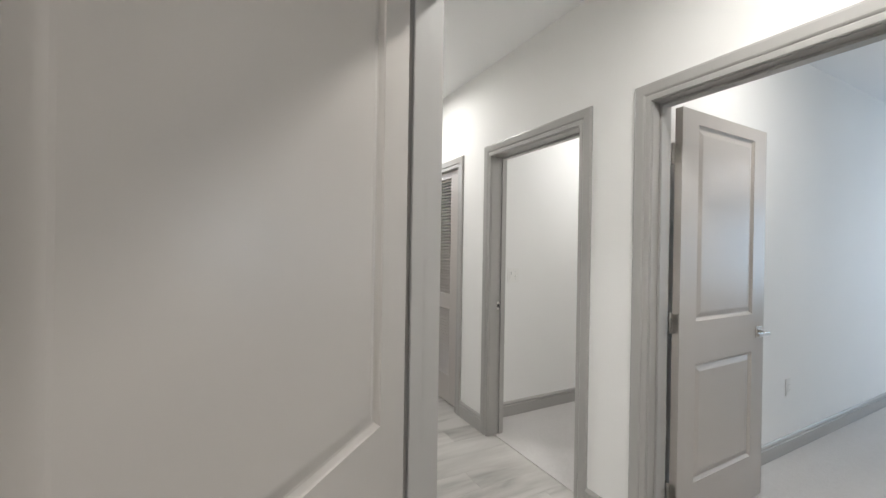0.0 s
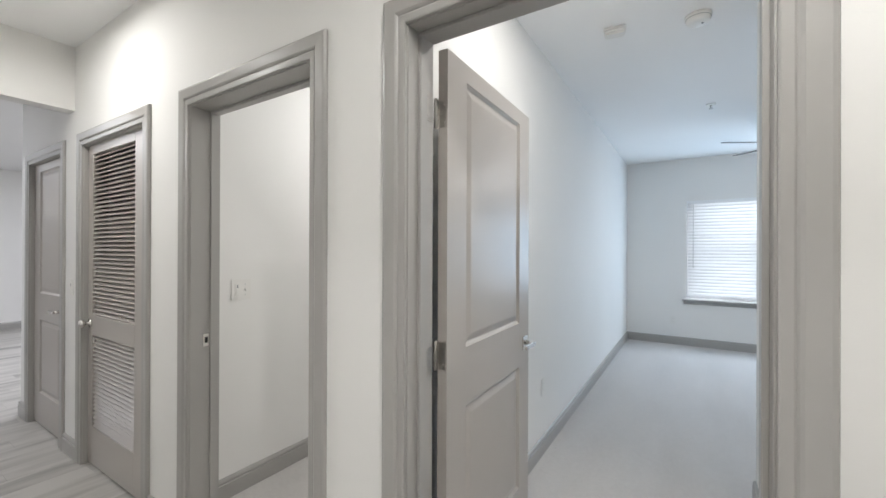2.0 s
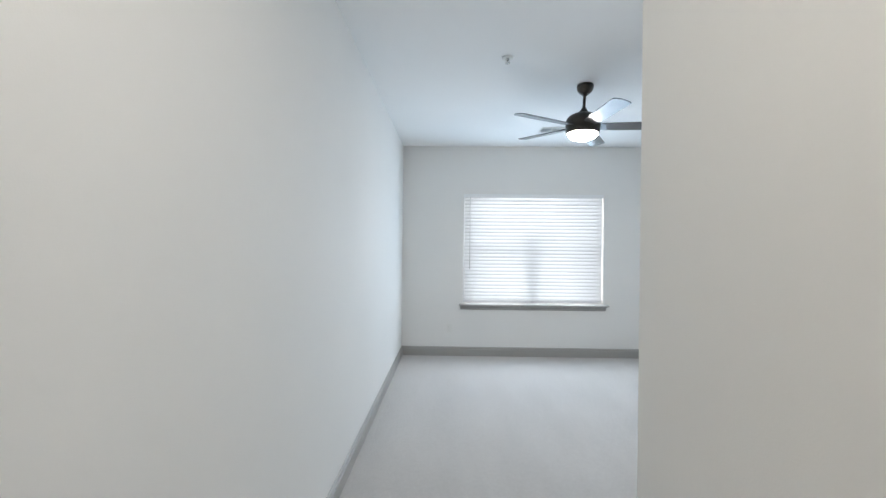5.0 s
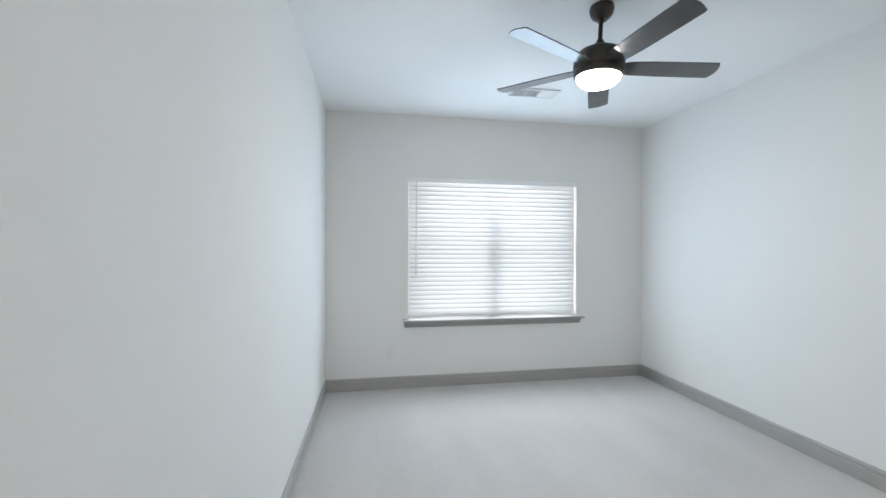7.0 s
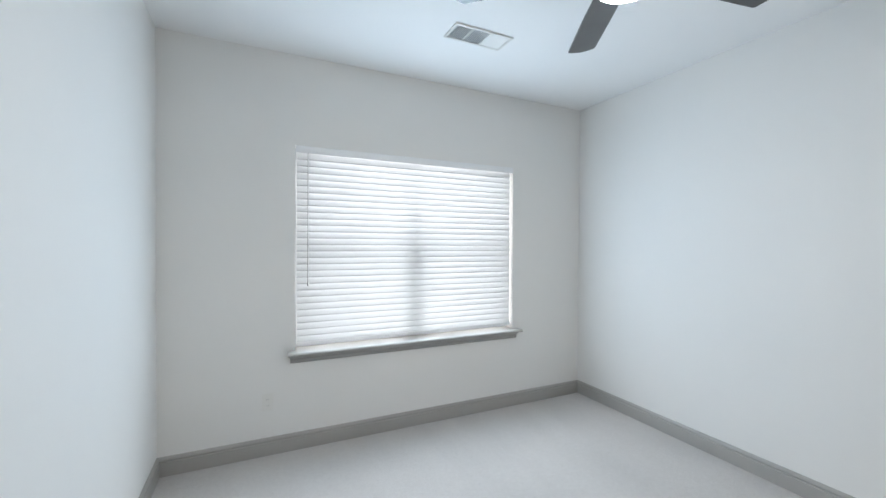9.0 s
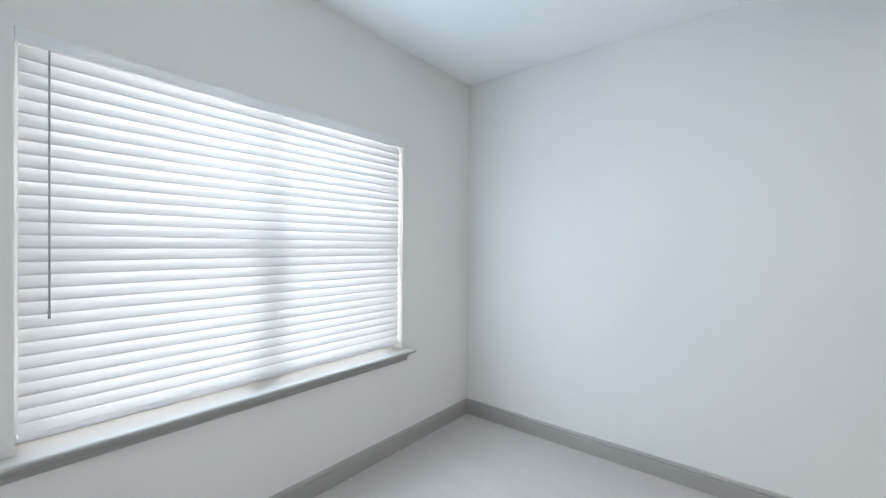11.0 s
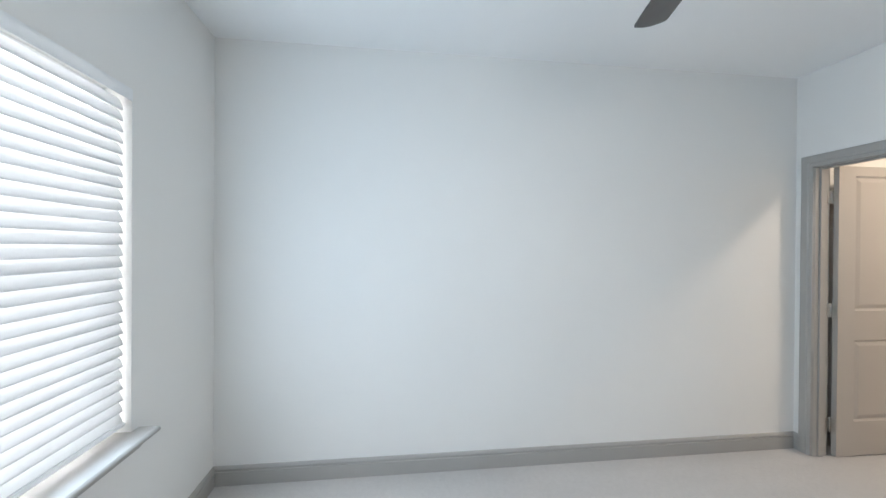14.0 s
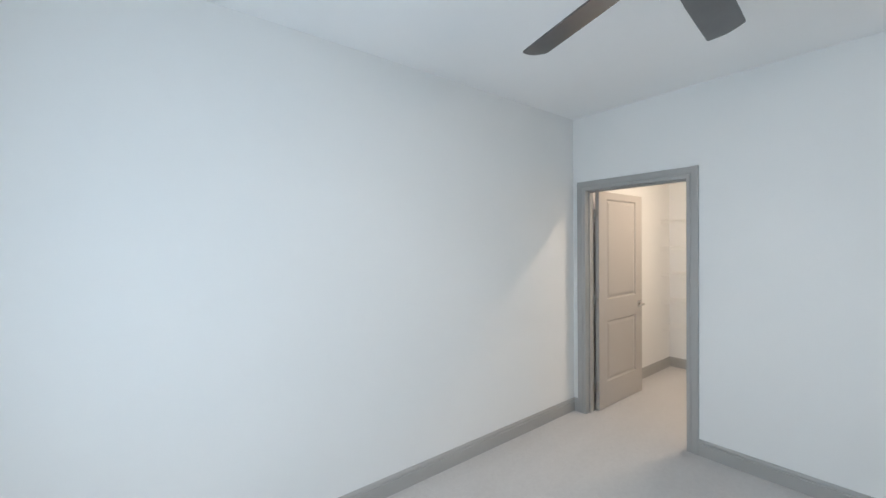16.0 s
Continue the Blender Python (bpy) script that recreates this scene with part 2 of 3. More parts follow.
wall("wall_hall_north", "x", -3.84, 2.40, 0.0, TH, holes=[hole(*d) for d in (FAR, LOUVER, SIDE, BED)])
wall("wall_hall_south", "x", -2.725, 2.40, HY - T, HY, holes=[hole(*NEAR)])
wall("wall_hall_east", "y", HY, TH, 2.40, 2.52)
wall("wall_bedroom_west", "y", TH, YW, -T, 0.0)
wall("wall_window", "x", -T, XR + T, YW, YW + 0.15, holes=[WIN])
wall("wall_bedroom_east", "y", YC - T, YW, XR, XR + T)
wall("wall_closet", "x", XP + T, XR, YS - T, YS, holes=[hole(*CLOSET)])
wall("wall_passage", "y", TH, YS, XP, XP + T)
wall("wall_closet_south", "x", 2.52, XR, YC - T, YC)
wall("wall_side_room_west", "y", TH, 2.10, -1.43, -1.315)
wall("wall_side_room_north", "x", -1.43, -T, 2.10, 2.22)
wall("wall_utility_north", "x", -3.84, -1.43, 1.0, 1.12)
wall("wall_utility_middle", "y", TH, 1.0, -2.70, -2.60)
wall("wall_living_return", "y", TH, 3.20, -3.84, -3.72)
wall("wall_kitchen", "y", -4.2, 3.32, FX - T, FX, holes=[hole(*KITCHEN)])
wall("wall_living_north", "x", FX, -3.72, 3.20, 3.32)
wall("wall_kitchen_south", "x", FX, -2.725, -4.2, -4.08)
wall("wall_living_east", "y", -4.08, HY - T, -2.84, -2.725)
wall("wall_near_room_west", "y", -3.6, HY - T, -0.6, -0.48)
wall("wall_near_room_east", "y", -3.6, HY - T, 2.9, 3.02)
wall("wall_near_room_south", "x", -0.6, 3.02, -3.72, -3.6)
wall("wall_near_room_step", "x", 2.40, 3.02, HY - T, HY)
wall("wall_kitchen_closet", "y", -1.0, 1.0, FX - 0.9, FX - 0.8)
wall("beam_hall", "y", HY, 0.0, -2.725, -2.605, z0=2.290, label="off-white drywall header beam across the hall ceiling")


def slab(name, x0, x1, y0, y1, z0, z1, mat, label, category):
    bm = bmesh.new()
    box(bm, x0, x1, y0, y1, z0, z1)
    return tagged(link_mesh(name, bm, mat), label, category, kind="structure")


slab("ceiling", FX - 1.0, XR + T, -4.2, YW + 0.15, ZC, ZC + 0.15, CEIL, "smooth white painted drywall ceiling", "ceiling")
slab("floor_bedroom", -T, XR + T, 0.055, YW + 0.12, -0.10, 0.006, CARPET, "pale grey short-pile carpet in the bedroom", "carpet")
slab("floor_closet", 2.42, XR + T, YC - T, 0.053, -0.10, 0.006, CARPET, "pale grey short-pile carpet in the closet", "carpet")
slab("floor_side_room", -1.43, -T - 0.002, 0.055, 2.22, -0.10, 0.005, CARPET, "pale grey carpet in the side room", "carpet")
slab("floor_near_room", -0.6, 3.02, -3.72, HY - 0.06, -0.10, -0.006, PLANK, "pale streaked plank floor in the near room", "floor")
slab("subfloor", FX - 1.0, 3.02, -4.2, 3.32, -0.2, -0.102, EXTERIOR, "plain subfloor under the rooms", "floor")
slab("ground", -300, 300, -300, 300, -0.6, -0.4, EXTERIOR, "pale ground outside the building", "ground")

# ---- trim ----
BASE_PROFILE = ((0.0, 0.0), (0.0155, 0.0), (0.0155, 0.088), (0.0145, 0.090), (0.0095, 0.093), (0.0095, 0.096), (0.0135, 0.100), (0.0135, 0.107), (0.0095, 0.116), (0.005, 0.121), (0.0, 0.123))


def baseboard(points, label="grey painted baseboard with a beaded top edge"):
    """Sweeps the profile along a floor line; the room lies to the left of the way walked."""
    bm = bmesh.new()
    P = [Vector(p) for p in points]
    rows = []
    for i, p in enumerate(P):
        d0 = (p - P[i - 1]).normalized() if i else (P[1] - p).normalized()
        d1 = (P[i + 1] - p).normalized() if i < len(P) - 1 else d0
        n0, n1 = Vector((-d0.y, d0.x)), Vector((-d1.y, d1.x))
        k = (n0 + n1) / (1 + n0.dot(n1))
        rows.append([bm.verts.new((p.x + k.x * u, p.y + k.y * u, z)) for u, z in BASE_PROFILE])
    for a, b in zip(rows, rows[1:]):
        for i in range(len(a) - 1):
            bm.faces.new((a[i], a[i + 1], b[i + 1], b[i]))
    bm.faces.new(rows[0])
    bm.faces.new(rows[-1])
    return tagged(link_mesh("baseboard", bm, TRIM), label, "baseboard", kind="structure")


CW = 0.085
CASING_PROFILE = ((0.004, 0.0), (0.004, 0.010), (0.008, 0.012), (0.026, 0.012), (0.030, 0.0095), (0.034, 0.013), (0.040, 0.016), (0.074, 0.018), (CW - 0.003, 0.016), (CW, 0.011), (CW, 0.0))


def casing_mesh(x0, x1, z1):
    """Three mitred sides round an opening, in the plane y = 0, standing out to -y."""
    bm = bmesh.new()
    rows = []
    for x, z, sx, sz in ((x0, 0.0, -1, 0), (x0, z1, -1, 1), (x1, z1, 1, 1), (x1, 0.0, 1, 0)):
        rows.append([bm.verts.new((x + sx * u, -w, z + sz * u)) for u, w in CASING_PROFILE])
    for a, b in zip(rows, rows[1:]):
        for i in range(len(a) - 1):
            bm.faces.new((a[i], a[i + 1], b[i + 1], b[i]))
    bm.faces.new(rows[0])
    bm.faces.new(rows[-1])
    return bm


def door_frame(x0, x1, depth, m, stop_y, back=True, strike=None, label="grey painted door frame with moulded casing", z1=HEAD):
    """Local x runs along the wall, y = 0 is the near wall face and y = depth the far one."""
    root = thing("door_frame", label, "door frame", m, kind="structure")
    part("casing", casing_mesh(x0, x1, z1), TRIM, root)
    if back:
        part("casing", casing_mesh(-x1, -x0, z1), TRIM, root, m=pose(0, depth, 0, 0, 0, 180))
    for name, q in (("jamb", (x0 - 0.02, x0, 0, z1 + 0.02)), ("jamb", (x1, x1 + 0.02, 0, z1 + 0.02)), ("head_jamb", (x0, x1, z1, z1 + 0.02))):
        bm = bmesh.new()
        box(bm, q[0], q[1], 0.0, depth, q[2], q[3], 0.0015)
        part(name, bm, TRIM, root)
    for q in ((x0, x0 + 0.012, 0.0, z1 - 0.012), (x1 - 0.012, x1, 0.0, z1 - 0.012), (x0, x1, z1 - 0.012, z1)):
        bm = bmesh.new()
        box(bm, q[0], q[1], stop_y - 0.018, stop_y + 0.018, q[2], q[3], 0.002)
        part("stop", bm, TRIM, root)
    if strike is not None:
        bm = bmesh.new()
        box(bm, x0 - 0.001, x0 + 0.0025, strike[0] - 0.014, strike[0] + 0.014, strike[1] - 0.03, strike[1] + 0.03, 0.0008)
        sp = part("strike_plate", bm, CHROME, root, "satin nickel strike plate")
        bm = bmesh.new()
        box(bm, x0 + 0.0015, x0 + 0.0035, strike[0] - 0.007, strike[0] + 0.007, strike[1] - 0.013, strike[1] + 0.013)
        part("latch_hole", bm, DARK, sp, "dark latch hole")
    return root


door_frame(*BED, TH, pose(0, 0, 0), 0.065, label="greige painted frame of the open bedroom door")
door_frame(*SIDE, TH, pose(0, 0, 0), 0.105, strike=(0.072, 0.948), label="greige painted door frame with an empty opening")
door_frame(*LOUVER, TH, pose(0, 0, 0), 0.085, back=False, label="greige painted frame round the louvered door")
door_frame(*FAR, TH, pose(0, 0, 0), 0.085, back=False, label="greige painted frame round the closed hall door")
door_frame(-NEAR[1], -NEAR[0], T, pose(0, HY, 0, 0, 0, 180), 0.062, label="greige painted frame of the doorway walked through")
door_frame(-CLOSET[1], -CLOSET[0], T, pose(0, YS, 0, 0, 0, 180), 0.055, label="grey painted frame of the closet doorway")
door_frame(*KITCHEN, T, pose(FX, 0, 0, 0, 0, 90), 0.07, back=False, label="greige painted frame of the pantry door")

# The room lies to the left along each run.
baseboard([(BED[0] - CW, TH), (0.0, TH), (0.0, YW), (XR, YW), (XR, YS), (CLOSET[1] + CW, YS)][::-1])
baseboard([(XP, TH), (XP, YS), (CLOSET[0] - CW, YS)])
baseboard([(CLOSET[1] + CW, YS - T), (XR, YS - T), (XR, YC), (2.52, YC), (2.52, TH), (XP + T, TH), (XP + T, YS - T), (CLOSET[0] - CW, YS - T)][::-1])
baseboard([(SIDE[0] - CW, TH), (-1.315, TH), (-1.315, 2.10), (-T, 2.10), (-T, TH), (SIDE[1] + CW, TH)][::-1])
baseboard([(2.40, HY), (2.40, 0.0), (BED[1] + CW, 0.0)])
baseboard([(BED[0] - CW, 0.0), (SIDE[1] + CW, 0.0)])
baseboard([(SIDE[0] - CW, 0.0), (LOUVER[1] + CW, 0.0)])
baseboard([(LOUVER[0] - CW, 0.0), (FAR[1] + CW, 0.0)])
baseboard([(FAR[0] - CW, 0.0), (-3.84, 0.0), (-3.84, 3.20), (FX, 3.20), (FX, KITCHEN[1] + CW)])
baseboard([(-2.725, HY), (NEAR[0] - CW, HY)])

# ---- doors ----
LEAF_T = 0.035


def leaf_mesh(w, h, panels):
    """A moulded leaf: x from 0 at the hinges to w, z from 0 to h, faces at y = 0 and y = -LEAF_T."""
    bm = bmesh.new()
    xs = [0.0, *panels[0][:2], w]
    zs = sorted({0.0, h, *[q for p in panels for q in p[2:]]})
    inner = {(round(p[2], 4), round(p[3], 4)) for p in panels}
    steps = ((0.0, 0.0), (0.002, 0.0035), (0.011, 0.0105), (0.016, 0.0112), (0.040, 0.0035), (0.045, 0.0028))
    for side in (0, 1):
        def v(x, z, d):
            return bm.verts.new((x, -d if side == 0 else -LEAF_T + d, z))
        for i in range(3):
            for j in range(len(zs) - 1):
                a, b, c, d = xs[i], xs[i + 1], zs[j], zs[j + 1]
                if i == 1 and (round(c, 4), round(d, 4)) in inner:
                    prev = None
                    for u, depth in steps:
                        ring = [v(a + u, c + u, depth), v(b - u, c + u, depth), v(b - u, d - u, depth), v(a + u, d - u, depth)]
                        if prev:
                            for k in range(4):
                                bm.faces.new((prev[k], prev[(k + 1) % 4], ring[(k + 1) % 4], ring[k]))
                        prev = ring
                    bm.faces.new(prev)
                else:
                    bm.faces.new((v(a, c, 0), v(b, c, 0), v(b, d, 0), v(a, d, 0)))
    for a, b in (((0, 0), (w, 0)), ((w, 0), (w, h)), ((w, h), (0, h)), ((0, h), (0, 0))):
        bm.faces.new([bm.verts.new(p) for p in ((a[0], 0, a[1]), (b[0], 0, b[1]), (b[0], -LEAF_T, b[1]), (a[0], -LEAF_T, a[1]))])
    bmesh.ops.remove_doubles(bm, verts=bm.verts, dist=0.0002)
    return bm


def lever_handle(parent, x, z, side, way):
    """A square rose and a flat bent lever; side +1 stands on the face y = 0, -1 on the other; way: along x."""
    y0 = 0.0 if side > 0 else -LEAF_T
    s = side
    bm = bmesh.new()
    box(bm, x - 0.032, x + 0.032, min(y0, y0 + s * 0.008), max(y0, y0 + s * 0.008), z - 0.032, z + 0.032, 0.002)
    rose = part("rose", bm, CHROME, parent, "square satin nickel rose")
    bm = bmesh.new()
    lathe(bm, ((0, 0), (0.011, 0), (0.011, 0.042), (0.0, 0.042)), pose(x, y0 + s * 0.007, z, -90 * s, 0, 0), 20)
    ya, yb = y0 + s * 0.042, y0 + s * 0.056
    box(bm, min(x - way * 0.012, x + way * 0.115), max(x - way * 0.012, x + way * 0.115), min(ya, yb), max(ya, yb), z - 0.010, z + 0.010, 0.003)
    part("lever", bm, CHROME, rose, "satin nickel lever")


def hinges(parent, heights, jamb_y, knuckle=(-0.006, 0.006), jamb_x=(-0.044, -0.006)):
    """Butt hinges: a barrel, a plate on the leaf's edge and a plate on the jamb, with screws."""
    kx, ky = knuckle
    for z in heights:
        bm = bmesh.new()
        lathe(bm, ((0, -0.052), (0.0045, -0.050), (0.0072, -0.046), (0.0072, 0.046), (0.0045, 0.050), (0, 0.052)), pose(kx, ky, z), 14)
        for dz in (-0.016, 0.016):
            lathe(bm, ((0.0072, -0.0006), (0.0077, 0.0), (0.0072, 0.0006)), pose(kx, ky, z + dz), 14)
        a, b = (-0.031, 0.003) if ky > -LEAF_T else (-LEAF_T - 0.003, -0.004)
        box(bm, -0.0024, 0.0006, a, b, z - 0.045, z + 0.045, 0.0010)
        if kx < -0.008:
            box(bm, kx, -0.001, ky - 0.006, ky - 0.003, z - 0.045, z + 0.045)
        box(bm, *jamb_x, jamb_y - 0.0012, jamb_y + 0.0012, z - 0.045, z + 0.045, 0.0006)
        for dz, u in ((-0.03, 0.25), (0.0, 0.6), (0.03, 0.25)):
            lathe(bm, ((0, 0.0), (0.0042, 0.0), (0.0036, 0.0012), (0, 0.0016)), pose(-0.0022, a + (b - a) * u, z + dz, 0, -90, 0), 10)
            lathe(bm, ((0, 0.0), (0.0042, 0.0), (0.0036, 0.0012), (0, 0.0016)), pose(jamb_x[0] + (jamb_x[1] - jamb_x[0]) * (u + 0.1), jamb_y, z + dz, 90, 0, 0), 10)
        part("hinge", bm, STEEL, parent, "brushed steel butt hinge with screws")


def panel_door(name, w, m, label, handles=(1, -1), hinge=0.005, stiles=(0.135, 0.130), h=2.028, rail=(0.812, 1.018), heights=(0.21, 1.015, 1.815), **where):
    root = thing(name, label, "door", m, kind="structure")
    a, b = stiles[0], w - stiles[1]
    part("leaf", leaf_mesh(w, h, ((a, b, 0.240, rail[0]), (a, b, rail[1], h - 0.066))), DOOR, root)
    for s in handles:
        lever_handle(root, w - 0.062, 0.915, s, -1)
    if hinge is not None:
        hinges(root, heights, hinge, **where)
    return root


def leaf_pose(x, y, angle):
    return pose(x, y, 0.014, 0, 0, angle)


# hinge edge at the origin, leaf along local x, the face y = 0 towards local +y
panel_door("door_bedroom", 0.805, leaf_pose(0.143, 0.184, 91), "greige two-panel bedroom door standing wide open", hinge=-0.0150, knuckle=(-0.013, 0.002), jamb_x=(-0.101, -0.060))
panel_door("door_closet", 0.818, leaf_pose(CLOSET[1] - 0.006, YS - T - 0.030, -90.5), "greige two-panel closet door standing open")
panel_door("door_near", 0.86, leaf_pose(NEAR[0] + 0.027, HY - T + 0.015, -46), "greige two-panel door standing half open beside the doorway", stiles=(0.125, 0.125), rail=(0.765, 0.968), heights=(0.18, 0.985, 1.855), hinge=-0.03, knuckle=(-0.006, -LEAF_T - 0.006))
panel_door("door_hall", FAR[1] - FAR[0] - 0.006, leaf_pose(FAR[0] + 0.003, 0.024, 0) @ pose(0, LEAF_T, 0), "greige two-panel door, closed", handles=(-1,), hinge=None)
panel_door("door_pantry", KITCHEN[1] - KITCHEN[0] - 0.006, pose(FX - 0.015, KITCHEN[1] - 0.003, 0.014, 0, 0, -90), "greige two-panel pantry door, closed", handles=(1,), hinge=None, stiles=(0.09, 0.09))


def louver_door(m, w=0.872, h=2.022):
    root = thing("door_louvered", "greige louvered utility door, closed, with a round knob", "door", m, kind="structure")
    s0, s1 = 0.068, 0.185
    zs = ((0.235, 0.815), (0.945, 1.965))
    for name, q in (("stile", (0, s0, 0, h)), ("stile", (w - s1, w, 0, h)), ("bottom_rail", (s0, w - s1, 0, zs[0][0])), ("lock_rail", (s0, w - s1, zs[0][1], zs[1][0])), ("top_rail", (s0, w - s1, zs[1][1], h))):
        bm = bmesh.new()
        box(bm, q[0], q[1], -LEAF_T, 0.0, q[2], q[3], 0.0012)
        part(name, bm, DOOR, root)
    bm = bmesh.new()
    box(bm, s0 - 0.006, w - s1 + 0.006, -0.0165, 0.0165, -0.0030, 0.0030, 0.0014)
    blade = bpy.data.meshes.new("louver_blade")
    bmesh.ops.recalc_face_normals(bm, faces=bm.faces)
    bm.to_mesh(blade)
    bm.free()
    blade.materials.append(DOOR)
    for a, b in zs:
        n = round((b - a) / 0.0268)
        for i in range(n):
            ob = new("louver_blade", blade)
            ob.parent = root
            ob.matrix_local = pose(0, -LEAF_T / 2, a + (b - a) * (i + 0.5) / n, 39, 0, 0)
    bm = bmesh.new()
    lathe(bm, ((0, 0), (0.028, 0), (0.028, 0.005), (0.010, 0.008), (0.010, 0.025), (0.024, 0.034), (0.027, 0.045), (0.020, 0.056), (0, 0.059)), pose(0.036, -LEAF_T, 0.89, 90, 0, 0))
    part("knob", bm, CHROME, root, "round satin nickel knob")
    return root


louver_door(pose(LOUVER[0] + 0.004, 0.024 + LEAF_T, 0.014))

# ---- window ----


def window():
    x0, x1, z0, z1 = WIN
    root = thing("window_1", "white vinyl double window with grey sill, daylight behind", "window", kind="structure")
    yf = YW + 0.10
    for name, q in (("window_frame", (x0, x0 + 0.012, z0, z1)), ("window_frame", (x1 - 0.012, x1, z0, z1)), ("window_frame", (x0 + 0.012, x1 - 0.012, z1 - 0.022, z1)), ("window_frame", (x0 + 0.012, x1 - 0.012, z0, z0 + 0.03)),
                    ("mullion", ((x0 + x1) / 2 - 0.042, (x0 + x1) / 2 + 0.042, z0 + 0.03, (z0 + z1) / 2)), ("mullion", ((x0 + x1) / 2 - 0.015, (x0 + x1) / 2 + 0.015, (z0 + z1) / 2, z1 - 0.022))):
        bm = bmesh.new()
        box(bm, q[0], q[1], yf, yf + 0.045, q[2], q[3], 0.003)
        part(name, bm, VINYL, root)
    xm, zm = (x0 + x1) / 2, (z0 + z1) / 2
    for side in (-1, 1):
        a, b = (x0 + 0.012, xm - 0.042) if side < 0 else (xm + 0.042, x1 - 0.012)
        bm = bmesh.new()
        box(bm, a, b, yf + 0.004, yf + 0.04, zm - 0.015, zm + 0.015, 0.002)
        part("meeting_rail", bm, VINYL, root)
        for c, d in ((z0 + 0.03, zm - 0.015), (zm + 0.015, z1 - 0.022)):
            if c > zm:
                a, b = (x0 + 0.012, xm - 0.015) if side < 0 else (xm + 0.015, x1 - 0.012)
            for q in ((a, a + 0.011, c, d), (b - 0.011, b, c, d)):
                bm = bmesh.new()
                box(bm, q[0], q[1], yf + 0.008, yf + 0.038, q[2], q[3], 0.002)
                part("sash_stile", bm, VINYL, root)
            bm = bmesh.new()
            box(bm, a + 0.011, b - 0.011, yf + 0.020, yf + 0.024, c, d)
            pane = part("pane", bm, GLASS, root, "clear window glass")
            pane.visible_shadow = False
    bm = bmesh.new()
    prof = ((YW + 0.10, 0.0), (YW + 0.10, -0.022), (YW - 0.076, -0.022), (YW - 0.084, -0.018), (YW - 0.087, -0.011), (YW - 0.084, -0.004), (YW - 0.076, 0.0))
    ends = [[bm.verts.new((x, y, z0 + 0.001 + z)) for y, z in prof] for x in (x0 - 0.05, x1 + 0.05)]
    n = len(prof)
    for i in range(n):
        bm.faces.new((ends[0][i], ends[0][(i + 1) % n], ends[1][(i + 1) % n], ends[1][i]))
    bm.faces.new(ends[0])
    bm.faces.new(ends[1])
    part("window_sill", bm, TRIM, root, "grey painted sill with rounded nose")
    bm = bmesh.new()
    prof = ((0.0, -0.021), (-0.050, -0.021), (-0.046, -0.034), (-0.030, -0.044), (-0.020, -0.058), (-0.020, -0.072), (-0.014, -0.080), (0.0, -0.080))
    ends = [[bm.verts.new((x, YW + y, z0 + z)) for y, z in prof] for x in (x0 - 0.032, x1 + 0.032)]
    n = len(prof)
    for i in range(n):
        bm.faces.new((ends[0][i], ends[0][(i + 1) % n], ends[1][(i + 1) % n], ends[1][i]))
    bm.faces.new(ends[0])
    bm.faces.new(ends[1])
    part("apron", bm, TRIM, root, "moulded grey apron under the sill")


window()


